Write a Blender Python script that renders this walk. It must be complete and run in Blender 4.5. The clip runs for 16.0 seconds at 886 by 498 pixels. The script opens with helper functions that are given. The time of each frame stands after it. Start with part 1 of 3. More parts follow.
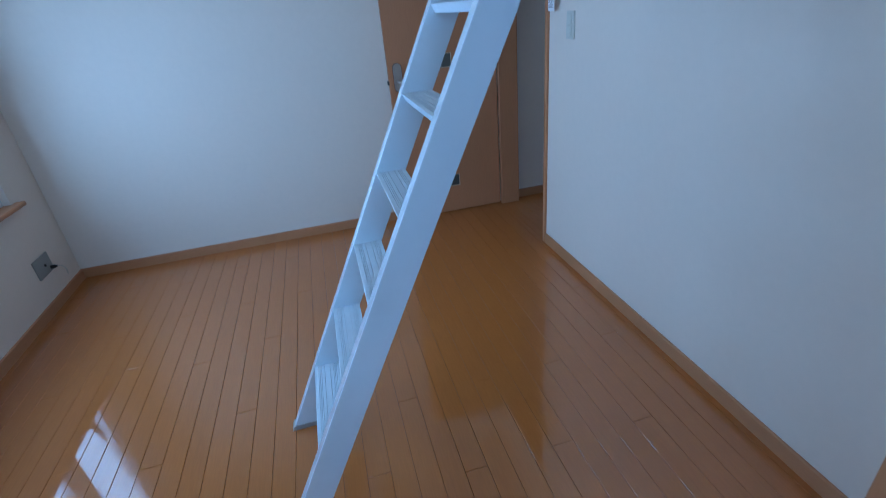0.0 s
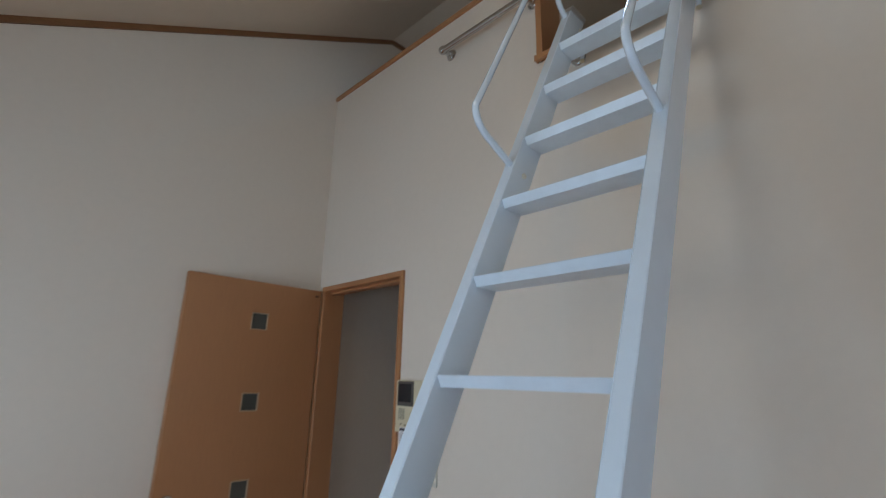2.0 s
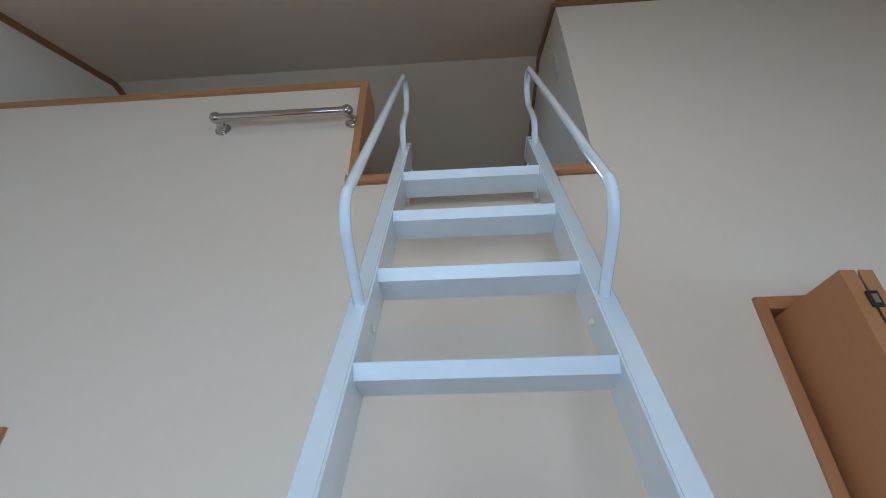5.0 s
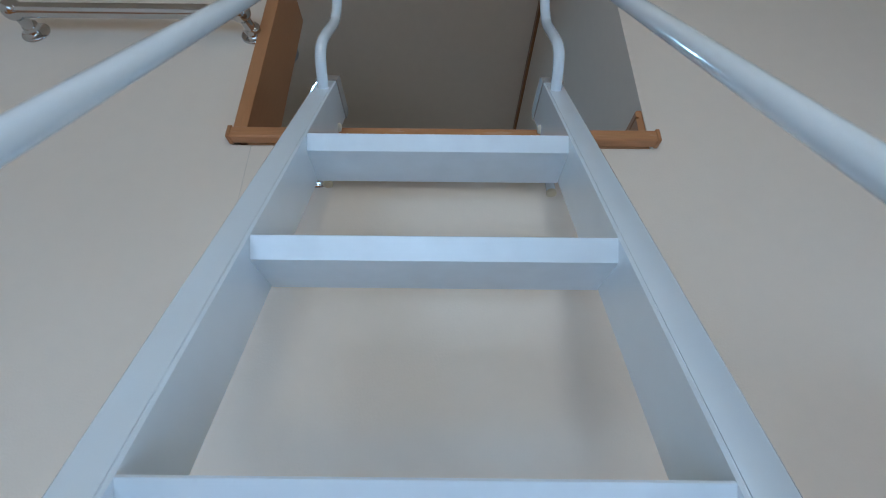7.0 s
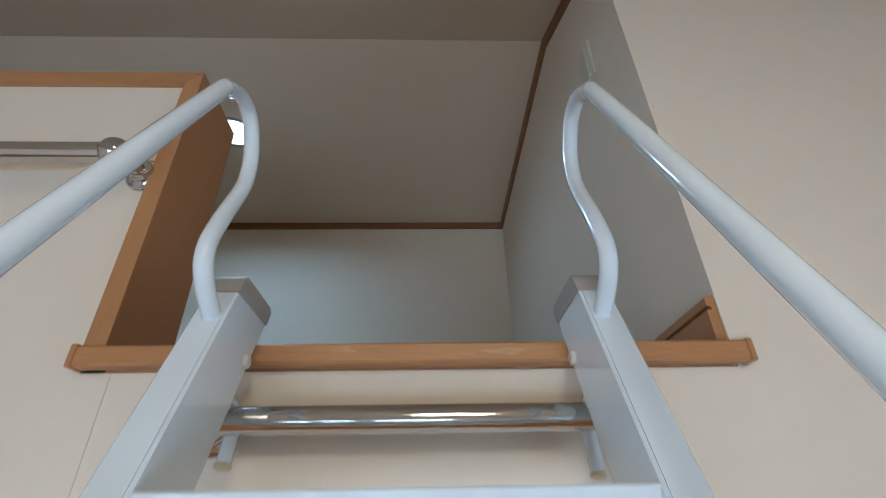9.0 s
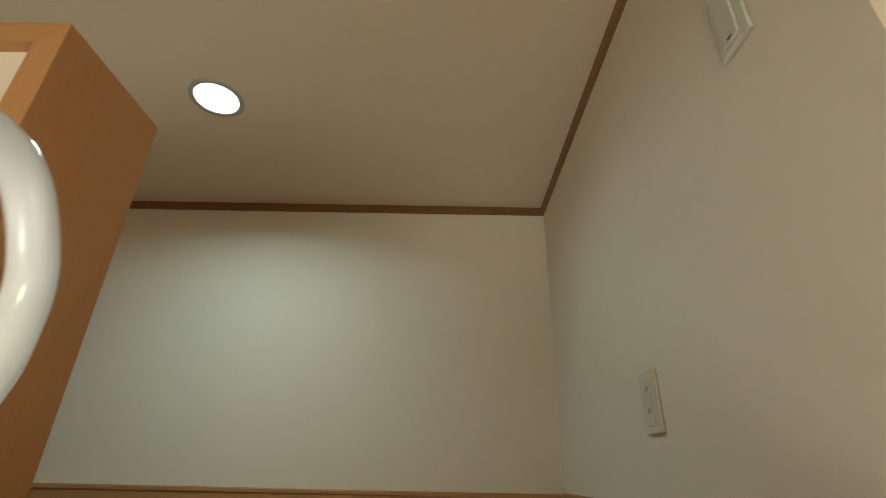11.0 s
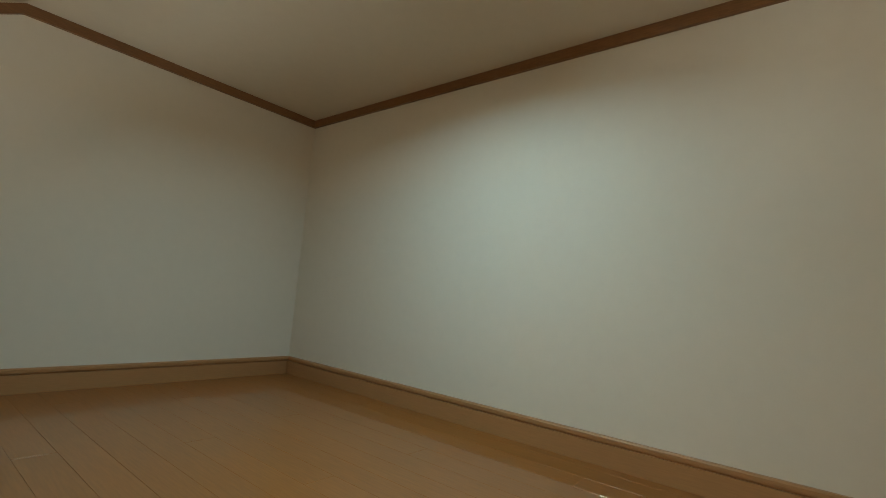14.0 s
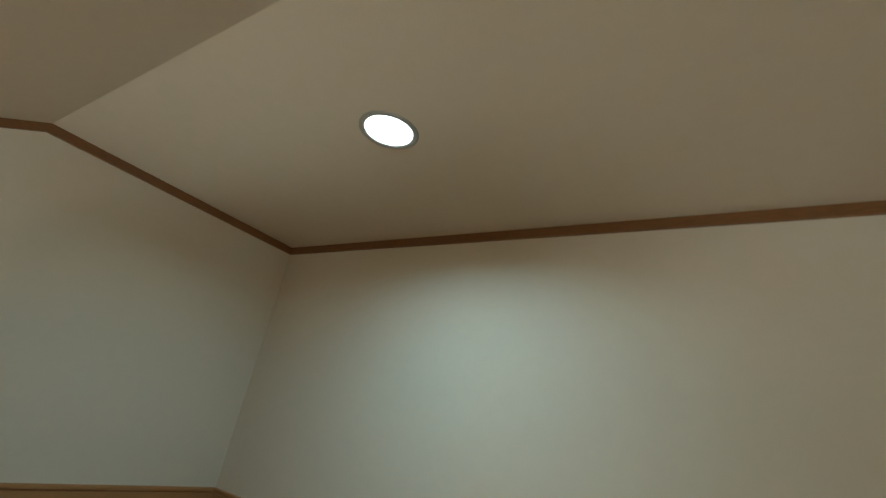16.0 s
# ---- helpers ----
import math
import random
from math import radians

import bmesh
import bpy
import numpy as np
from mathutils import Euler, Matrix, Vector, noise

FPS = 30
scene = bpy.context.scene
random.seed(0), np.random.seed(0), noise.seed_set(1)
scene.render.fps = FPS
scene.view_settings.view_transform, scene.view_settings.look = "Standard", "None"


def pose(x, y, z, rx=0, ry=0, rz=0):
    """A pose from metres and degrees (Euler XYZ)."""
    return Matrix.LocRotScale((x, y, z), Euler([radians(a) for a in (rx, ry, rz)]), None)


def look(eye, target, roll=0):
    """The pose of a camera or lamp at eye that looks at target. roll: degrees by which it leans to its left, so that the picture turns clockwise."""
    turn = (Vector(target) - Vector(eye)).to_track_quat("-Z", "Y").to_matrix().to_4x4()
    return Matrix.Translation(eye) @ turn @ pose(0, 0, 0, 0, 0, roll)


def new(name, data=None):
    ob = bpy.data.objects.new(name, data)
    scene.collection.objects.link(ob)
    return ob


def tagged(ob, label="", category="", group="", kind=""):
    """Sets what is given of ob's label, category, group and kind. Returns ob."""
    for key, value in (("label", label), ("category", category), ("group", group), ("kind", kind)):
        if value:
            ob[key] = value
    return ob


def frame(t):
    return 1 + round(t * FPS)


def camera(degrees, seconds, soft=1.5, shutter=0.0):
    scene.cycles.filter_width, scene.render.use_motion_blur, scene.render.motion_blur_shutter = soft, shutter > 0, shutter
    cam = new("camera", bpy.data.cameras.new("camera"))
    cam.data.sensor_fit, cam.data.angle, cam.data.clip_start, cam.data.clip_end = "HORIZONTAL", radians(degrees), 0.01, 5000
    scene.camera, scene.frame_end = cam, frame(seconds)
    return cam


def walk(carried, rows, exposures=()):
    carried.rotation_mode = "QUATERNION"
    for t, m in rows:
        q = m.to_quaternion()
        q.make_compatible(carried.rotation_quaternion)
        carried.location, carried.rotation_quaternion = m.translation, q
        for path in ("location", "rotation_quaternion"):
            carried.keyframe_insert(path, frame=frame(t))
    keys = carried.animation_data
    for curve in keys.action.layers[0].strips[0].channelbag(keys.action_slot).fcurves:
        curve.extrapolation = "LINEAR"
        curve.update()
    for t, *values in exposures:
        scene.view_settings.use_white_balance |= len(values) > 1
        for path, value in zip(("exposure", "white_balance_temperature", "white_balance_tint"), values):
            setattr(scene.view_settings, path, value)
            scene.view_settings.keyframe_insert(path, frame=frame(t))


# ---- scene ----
cam = camera(86.36, 16.0, soft=0.6, shutter=0.3)
walk(cam, [
    (0.0, pose(3.092, -1.164, 1.327, 62.58, 4.95, 74.81)),
    (0.5, pose(3.003, -1.229, 1.327, 70.38, 3.02, 73.29)),
    (1.0, pose(2.804, -1.291, 1.396, 79.96, 0.64, 66.91)),
    (1.5, pose(2.596, -1.353, 1.459, 92.33, -1.68, 56.71)),
    (2.0, pose(2.424, -1.391, 1.537, 105.42, -1.34, 45.15)),
    (2.5, pose(2.260, -1.341, 1.562, 109.86, -0.46, 33.16)),
    (3.0, pose(2.080, -1.334, 1.573, 114.55, -0.06, 20.52)),
    (3.5, pose(1.946, -1.352, 1.625, 118.96, -0.07, 12.78)),
    (4.0, pose(1.912, -1.348, 1.629, 123.02, -0.52, 8.82)),
    (4.2, pose(1.904, -1.327, 1.628, 123.68, -0.31, 7.43)),
    (6.3, pose(1.907, -0.827, 2.063, 120.96, -0.20, 1.00)),
    (6.5, pose(1.920, -0.807, 2.090, 119.52, -0.39, 0.49)),
    (7.0, pose(1.929, -0.718, 2.184, 116.41, -0.53, -0.23)),
    (7.5, pose(1.896, -0.672, 2.211, 114.27, -0.21, -1.67)),
    (8.0, pose(1.889, -0.650, 2.409, 116.54, 0.60, -2.02)),
    (8.5, pose(1.919, -0.613, 2.496, 119.13, 0.67, -1.81)),
    (9.0, pose(1.940, -0.567, 2.589, 120.83, 1.02, -1.36)),
    (9.2, pose(1.928, -0.540, 2.640, 120.62, 0.79, -1.57)),
    (11.3, pose(1.895, -0.264, 2.975, 113.94, -1.24, 0.35)),
    (11.5, pose(1.888, -0.220, 3.032, 112.72, -1.09, 1.02)),
    (12.0, pose(1.944, -0.088, 3.144, 108.08, -1.95, 5.53)),
    (12.5, pose(1.975, 0.016, 3.175, 102.21, -2.67, 12.88)),
    (13.0, pose(1.963, 0.132, 3.168, 96.73, -3.00, 22.47)),
    (13.5, pose(1.943, 0.168, 3.174, 94.79, -3.65, 31.42)),
    (14.0, pose(1.919, 0.199, 3.171, 95.95, -4.78, 39.12)),
    (14.5, pose(1.907, 0.183, 3.184, 98.01, -6.03, 42.32)),
    (15.0, pose(1.920, 0.156, 3.192, 101.22, -6.68, 40.44)),
    (15.2, pose(1.920, 0.150, 3.202, 102.65, -7.27, 39.02)),
    (15.5, pose(1.941, 0.147, 3.218, 105.13, -8.35, 36.75)),
    (16.0, pose(1.983, 0.072, 3.243, 111.23, -10.53, 32.51)),
], exposures=[
    (0.0, -1.38, 4700, 9), (0.5, -1.74, 4950, 9), (1.0, -1.84, 5450, 11), (1.5, -1.77, 6300, 14), (2.0, -1.58, 6950, 17), (2.5, -1.33, 6900, 17), (3.5, -1.13, 6500, 15), (4.2, -1.07, 6500, 15),
    (6.3, -1.17, 6050, 12.5), (7.0, -1.14, 6000, 12.5), (8.0, -1.12, 6400, 15), (8.5, -0.92, 6650, 16), (9.0, -0.70, 6800, 15.5), (11.3, -0.26, 11800, 13), (12.5, -0.26, 11900, 13), (14.0, -0.28, 9700, 10), (15.0, -0.30, 9050, 7.5), (16.0, -0.36, 9300, 7.5),
])

# ---- plan: room, loft, roof ----
X_EAST = 4.40          # far end of the room
Y_SOUTH = -2.79        # window wall
X_LOFT = 2.322         # east side of the loft
Y_BACK = 1.477         # back of the loft
WALL = 0.1275          # thickness of the ladder wall
Z_LOFT = 2.775         # loft floor
Z_TOP = 3.9625         # flat ceiling of the loft
Y_RIDGE = 0.405        # where the flat ceiling turns into the slope
SLOPE = 0.531          # fall of the sloping ceiling
WIN = (0.30, 2.24, 0.602, 1.74)
EAST_WIN = (-2.10, -0.75, 0.95, 2.05)
CLOSET = (2.655, 4.20, 2.268)


def ceil_z(y):
    return Z_TOP if y >= Y_RIDGE else Z_TOP - SLOPE * (Y_RIDGE - y)


# ---- world and light ----
world = bpy.data.worlds.new("sky")
scene.world = world
world.use_nodes = True
sky = world.node_tree.nodes.new("ShaderNodeTexSky")
sky.sky_type, sky.sun_disc = "NISHITA", False
sky.sun_elevation, sky.sun_rotation = radians(48), radians(20)
world.node_tree.links.new(sky.outputs[0], world.node_tree.nodes["Background"].inputs[0])
world.node_tree.nodes["Background"].inputs[1].default_value = 0.1


def lamp_area(name, shape, width, height, watts, color, spread):
    light = bpy.data.lights.new(name, "AREA")
    light.shape, light.size, light.size_y, light.spread = shape, width, height, radians(spread)
    light.energy, light.color = watts, color
    return light


def daylight(name, width, height, eye, target, watts, spread):
    """The sky's light in an opening, falling down and inwards."""
    new(name, lamp_area(name, "RECTANGLE", width, height, watts, (0.54, 0.77, 1.0), spread)).matrix_world = look(eye, target)


wx, wz = (WIN[0] + WIN[1]) / 2, (WIN[2] + WIN[3]) / 2
daylight("window_daylight", WIN[1] - WIN[0] + 0.3, WIN[3] - WIN[2] + 0.5, (wx, Y_SOUTH - 0.30, wz), (wx, 0, wz - 0.9), 150.0, 170)
by = (EAST_WIN[0] + EAST_WIN[1]) / 2
daylight("east_daylight", 1.5, 1.25, (X_EAST + 0.30, by, 1.5), (X_EAST - 2.0, by, 1.45), 54.0, 175)
ROOM_LAMP = (2.02, -1.25)    # ceiling lamp of the room, lit
ROOM_GLOW = 28.0
LOFT_LAMP = (1.169, 0.824)   # downlight in the loft
new("loft_beam", lamp_area("loft_beam", "DISK", 0.12, 0.12, 7.9, (0.42, 0.84, 1.24), 160)).matrix_world = look((*LOFT_LAMP, Z_TOP - 0.006), (*LOFT_LAMP, 0))


# ---- materials ----
def material(name, color, rough=0.5, metal=0.0, vary=0.0, scale=8.0, stretch=(1, 1, 1), bump=0.0, bump_scale=200.0, coat=0.0, dark=None, per_object=0.0, rough_vary=0.0, coat_ior=1.65):
    m = bpy.data.materials.new(name)
    m.use_nodes = True
    nt = m.node_tree
    n, l = nt.nodes, nt.links
    b = n["Principled BSDF"]
    b.inputs["Base Color"].default_value = (*color, 1)
    b.inputs["Roughness"].default_value, b.inputs["Metallic"].default_value = rough, metal
    b.inputs["Coat Weight"].default_value, b.inputs["Coat Roughness"].default_value = coat, 0.04
    b.inputs["Coat IOR"].default_value = coat_ior
    b.inputs["Specular IOR Level"].default_value = 0.5 if coat < 0.9 else 0.10
    tc = n.new("ShaderNodeTexCoord")
    vec = tc.outputs["Object"]
    info = n.new("ShaderNodeObjectInfo")
    if per_object:
        mul = n.new("ShaderNodeVectorMath")
        mul.operation = "MULTIPLY_ADD"
        comb = n.new("ShaderNodeCombineXYZ")
        for k in range(3):
            l.new(info.outputs["Random"], comb.inputs[k])
        l.new(comb.outputs[0], mul.inputs[0])
        mul.inputs[1].default_value = (37, 19, 11)
        l.new(vec, mul.inputs[2])
        vec = mul.outputs[0]
    mp = n.new("ShaderNodeMapping")
    mp.inputs["Scale"].default_value = stretch
    l.new(vec, mp.inputs[0])
    if vary:
        no = n.new("ShaderNodeTexNoise")
        no.inputs["Scale"].default_value, no.inputs["Detail"].default_value = scale, 6
        l.new(mp.outputs[0], no.inputs[0])
        big = n.new("ShaderNodeTexNoise")
        big.inputs["Scale"].default_value, big.inputs["Detail"].default_value = 1.3, 3
        l.new(vec, big.inputs[0])
        add = n.new("ShaderNodeMath")
        add.operation = "MULTIPLY_ADD"
        l.new(big.outputs["Fac"], add.inputs[0])
        add.inputs[1].default_value = 0.5
        l.new(no.outputs["Fac"], add.inputs[2])
        last = add.outputs[0]
        if per_object:
            add2 = n.new("ShaderNodeMath")
            add2.operation = "MULTIPLY_ADD"
            l.new(info.outputs["Random"], add2.inputs[0])
            add2.inputs[1].default_value = per_object
            l.new(last, add2.inputs[2])
            last = add2.outputs[0]
        ramp = n.new("ShaderNodeValToRGB")
        ramp.color_ramp.elements[0].position, ramp.color_ramp.elements[1].position = 0.45, 1.05 + per_object
        lo = dark or tuple(c * (1 - vary) for c in color)
        ramp.color_ramp.elements[0].color = (*lo, 1)
        ramp.color_ramp.elements[1].color = (*[min(1, c * (1 + 0.5 * vary)) for c in color], 1)
        l.new(last, ramp.inputs[0])
        l.new(ramp.outputs[0], b.inputs["Base Color"])
        if rough_vary:
            mr = n.new("ShaderNodeMapRange")
            mr.inputs["To Min"].default_value, mr.inputs["To Max"].default_value = rough - rough_vary, rough + rough_vary
            l.new(big.outputs["Fac"], mr.inputs[0])
            l.new(mr.outputs[0], b.inputs["Roughness"])
    if bump:
        bn = n.new("ShaderNodeTexNoise")
        bn.inputs["Scale"].default_value, bn.inputs["Detail"].default_value = bump_scale, 4
        l.new(mp.outputs[0], bn.inputs[0])
        bp = n.new("ShaderNodeBump")
        bp.inputs["Strength"].default_value, bp.inputs["Distance"].default_value = bump, 0.002
        l.new(bn.outputs["Fac"], bp.inputs["Height"])
        l.new(bp.outputs[0], b.inputs["Normal"])
    return m


WALLPAPER = material("wallpaper", (0.745, 0.655, 0.555), 0.75, vary=0.02, scale=30, bump=0.16, bump_scale=260)
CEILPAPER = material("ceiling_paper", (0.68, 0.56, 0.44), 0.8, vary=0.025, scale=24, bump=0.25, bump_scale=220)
FLOORWOOD = material("floor_wood", (0.43, 0.145, 0.026), 0.34, coat_ior=1.85, vary=0.10, scale=16, stretch=(1, 14, 14), coat=1.0, per_object=0.05, bump=0.012, bump_scale=40)
LOFTWOOD = material("loft_floor_wood", (0.33, 0.108, 0.022), 0.32, vary=0.2, scale=16, stretch=(1, 14, 14), coat=0.4, per_object=0.05, bump=0.012, bump_scale=40)
GROOVE = material("groove_dark", (0.11, 0.045, 0.018), 0.4, vary=0.2)
TRIM_X = material("oak_trim_x", (0.45, 0.210, 0.09), 0.42, vary=0.10, scale=14, stretch=(2, 30, 30), bump=0.05, bump_scale=60)
TRIM_Y = material("oak_trim_y", (0.45, 0.210, 0.09), 0.42, vary=0.10, scale=14, stretch=(30, 2, 30), bump=0.05, bump_scale=60)
TRIM_Z = material("oak_trim_z", (0.45, 0.210, 0.09), 0.42, vary=0.10, scale=14, stretch=(30, 30, 2), bump=0.05, bump_scale=60)
DOORWOOD = material("door_wood", (0.45, 0.20, 0.084), 0.45, vary=0.08, scale=10, stretch=(30, 30, 1.5), bump=0.05, bump_scale=60)
CROWN = material("crown_wood", (0.25, 0.108, 0.042), 0.45, vary=0.25, scale=14, stretch=(3, 3, 30), bump=0.05, bump_scale=60)
WHITE = material("white_painted_steel", (0.71, 0.81, 0.89), 0.13, vary=0.03, scale=20, bump=0.01, bump_scale=60, coat=0.7)
TREADWHITE = material("white_tread", (0.70, 0.79, 0.86), 0.3, vary=0.06, scale=30, bump=0.06, bump_scale=160)
CAPGREY = material("grey_plastic_cap", (0.38, 0.35, 0.32), 0.5, vary=0.06)
CHROME = material("chrome", (0.55, 0.55, 0.55), 0.06, 1.0)
STEEL = material("satin_steel", (0.55, 0.54, 0.51), 0.3, 1.0, vary=0.08, scale=40)
PLASTIC = material("cream_plastic", (0.64, 0.56, 0.38), 0.45, vary=0.04)
IVORY = material("ivory_plastic", (0.60, 0.58, 0.50), 0.4, vary=0.03)
PLATEGREY = material("grey_plate", (0.30, 0.30, 0.275), 0.45, 0.3, vary=0.05)
GREYBEZEL = material("grey_bezel", (0.085, 0.075, 0.065), 0.45)
SCREEN = material("dark_screen", (0.02, 0.022, 0.025), 0.04)
BLACK = material("black_plastic", (0.02, 0.02, 0.02), 0.5)
PAPER = material("white_paper", (0.75, 0.75, 0.75), 0.8)
INK = material("ink", (0.05, 0.05, 0.06), 0.8)
SMOKED = material("frosted_pane", (0.075, 0.075, 0.062), 0.3, bump=0.2, bump_scale=300)
BEAD = material("pane_bead", (0.50, 0.37, 0.25), 0.45, vary=0.1)
ALU = material("window_aluminium", (0.62, 0.62, 0.62), 0.4, 0.6)
SEAM = material("seam_shadow", (0.58, 0.52, 0.45), 0.8)
RUBBER = material("rubber_tip", (0.55, 0.48, 0.34), 0.5)


def worn(m, pale):
    """Scuffs: small pale streaks where fine noise peaks."""
    n, l = m.node_tree.nodes, m.node_tree.links
    b = n["Principled BSDF"]
    tc, mp, no, th, mx = (n.new(k) for k in ("ShaderNodeTexCoord", "ShaderNodeMapping", "ShaderNodeTexNoise", "ShaderNodeMapRange", "ShaderNodeMix"))
    mp.inputs["Scale"].default_value = (18, 60, 90)
    l.new(tc.outputs["Object"], mp.inputs[0])
    l.new(mp.outputs[0], no.inputs[0])
    no.inputs["Scale"].default_value, no.inputs["Detail"].default_value = 1.0, 5
    th.inputs["From Min"].default_value, th.inputs["From Max"].default_value, th.inputs["To Max"].default_value = 0.62, 0.70, 0.55
    l.new(no.outputs["Fac"], th.inputs[0])
    mx.data_type = "RGBA"
    old = b.inputs["Base Color"].links[0].from_socket
    l.new(th.outputs[0], mx.inputs["Factor"])
    l.new(old, mx.inputs["A"])
    mx.inputs["B"].default_value = (*pale, 1)
    l.new(mx.outputs["Result"], b.inputs["Base Color"])
    return m


SILLWOOD = worn(material("worn_sill_oak", (0.47, 0.215, 0.092), 0.45, vary=0.12, scale=14, stretch=(2, 30, 30), bump=0.08, bump_scale=60), (0.56, 0.36, 0.23))


def glass(name):
    m = bpy.data.materials.new(name)
    m.use_nodes = True
    b = m.node_tree.nodes["Principled BSDF"]
    b.inputs["Transmission Weight"].default_value, b.inputs["Roughness"].default_value, b.inputs["IOR"].default_value = 1.0, 0.0, 1.45
    return m


def glow(name, color, strength):
    m = bpy.data.materials.new(name)
    m.use_nodes = True
    b = m.node_tree.nodes["Principled BSDF"]
    b.inputs["Emission Color"].default_value, b.inputs["Emission Strength"].default_value = (*color, 1), strength
    b.inputs["Base Color"].default_value = (0.8, 0.8, 0.8, 1)
    return m


GLASS = glass("window_glass")
LAMPGLOW = glow("lamp_glow", (0.46, 0.83, 1.17), 14.0)
ROOMGLOW = glow("room_lamp_glow", (0.98, 0.93, 0.74), ROOM_GLOW)


# ---- mesh helpers ----
def box(bm, x0, x1, y0, y1, z0, z1, bevel=0.0, seg=1):
    vs = [bm.verts.new((x, y, z)) for x in (x0, x1) for y in (y0, y1) for z in (z0, z1)]
    fs = [bm.faces.new([vs[i] for i in f]) for f in ((0, 1, 3, 2), (4, 6, 7, 5), (0, 4, 5, 1), (2, 3, 7, 6), (0, 2, 6, 4), (1, 5, 7, 3))]
    if bevel:
        es = list({e for f in fs for e in f.edges})
        bmesh.ops.bevel(bm, geom=es, offset=bevel, segments=seg, affect="EDGES", profile=0.7)
    return bm


def prism(bm, poly, axis, a, b, bevel=0.0):
    """A polygon in the two other axes, drawn out along one axis from a to b."""
    def at(q, s):
        return {"x": (s, q[0], q[1]), "y": (q[0], s, q[1]), "z": (q[0], q[1], s)}[axis]
    lo, hi = [bm.verts.new(at(q, a)) for q in poly], [bm.verts.new(at(q, b)) for q in poly]
    n = len(poly)
    fs = [bm.faces.new(lo), bm.faces.new(list(reversed(hi)))]
    for i in range(n):
        fs.append(bm.faces.new((lo[i], hi[i], hi[(i + 1) % n], lo[(i + 1) % n])))
    if bevel:
        bmesh.ops.bevel(bm, geom=list({e for f in fs for e in f.edges}), offset=bevel, segments=2, affect="EDGES", profile=0.7)
    return bm


def disc_stack(bm, centre, axis, rings, sides=24):
    """A turned shape: rings of (distance along the axis, radius), closed at both ends."""
    c, d = Vector(centre), Vector(axis).normalized()
    u = d.orthogonal().normalized()
    w = d.cross(u)
    loops = []
    for s, r in rings:
        loops.append([bm.verts.new(c + d * s + (u * math.cos(2 * math.pi * k / sides) + w * math.sin(2 * math.pi * k / sides)) * r) for k in range(sides)])
    for a, b in zip(loops, loops[1:]):
        for k in range(sides):
            f = bm.faces.new((a[k], a[(k + 1) % sides], b[(k + 1) % sides], b[k]))
            f.smooth = True
    bm.faces.new([bm.verts.new(v.co) for v in reversed(loops[0])])
    bm.faces.new([bm.verts.new(v.co) for v in loops[-1]])
    return bm


def ball(bm, centre, r, squash=1.0):
    m = Matrix.Translation(centre) @ Matrix.Diagonal((1, 1, squash, 1))
    made = bmesh.ops.create_uvsphere(bm, u_segments=24, v_segments=16, radius=r, matrix=m)
    for v in made["verts"]:
        for f in v.link_faces:
            f.smooth = True
    return bm


def smooth_path(points, steps=6):
    """Catmull-Rom through the points."""
    q = [Vector(v) for v in points]
    q = [q[0] * 2 - q[1], *q, q[-1] * 2 - q[-2]]
    out = []
    for i in range(1, len(q) - 2):
        for s in range(steps):
            t = s / steps
            a, b, c, d = q[i - 1], q[i], q[i + 1], q[i + 2]
            out.append(0.5 * ((2 * b) + (c - a) * t + (2 * a - 5 * b + 4 * c - d) * t * t + (3 * b - a - 3 * c + d) * t ** 3))
    out.append(q[-2])
    return out


def tube(bm, path, r, sides=16):
    loops = []
    up = None
    for i, v in enumerate(path):
        d = (path[min(i + 1, len(path) - 1)] - path[max(i - 1, 0)]).normalized()
        u = d.orthogonal().normalized() if up is None else (up - d * up.dot(d)).normalized()
        up = u
        w = d.cross(u)
        loops.append([bm.verts.new(v + (u * math.cos(2 * math.pi * k / sides) + w * math.sin(2 * math.pi * k / sides)) * r) for k in range(sides)])
    for a, b in zip(loops, loops[1:]):
        for k in range(sides):
            f = bm.faces.new((a[k], a[(k + 1) % sides], b[(k + 1) % sides], b[k]))
            f.smooth = True
    bm.faces.new([bm.verts.new(v.co) for v in reversed(loops[0])])
    bm.faces.new([bm.verts.new(v.co) for v in loops[-1]])
    return bm


def part(name, bm, mat, parent=None, label=""):
    bmesh.ops.recalc_face_normals(bm, faces=bm.faces)
    me = bpy.data.meshes.new(name)
    bm.to_mesh(me)
    bm.free()
    me.materials.append(mat)
    ob = new(name, me)
    if parent:
        ob.parent = parent
    if label:
        tagged(ob, label)
    return ob


def thing(name, label, category, group="", kind=""):
    return tagged(new(name), label, category, group, kind)


def B(*a, **k):
    return box(bmesh.new(), *a, **k)


def structure(name, bm, mat, label, category):
    return tagged(part(name, bm, mat), label, category, kind="structure")


# ---- walls, ceilings, floor slabs ----
TOP = 4.15
bm = bmesh.new()
box(bm, 0.0, 0.048, 0, WALL, 0, 2.02)
box(bm, 0.0, 1.525, 0, WALL, 2.022, 3.253)
box(bm, 0.7595, 1.525, 0, WALL, 0, 2.022)
box(bm, 1.525, X_LOFT, 0, WALL, 0, 2.7568)
box(bm, X_LOFT, CLOSET[0] - 0.028, 0, WALL, 0, TOP)
box(bm, CLOSET[0] - 0.028, CLOSET[1] + 0.028, 0, WALL, CLOSET[2] + 0.036, TOP)
box(bm, CLOSET[1] + 0.028, X_EAST, 0, WALL, 0, TOP)
structure("wall_north", bm, WALLPAPER, "off-white textured wallpaper wall with doorway, closet and loft opening", "wall")
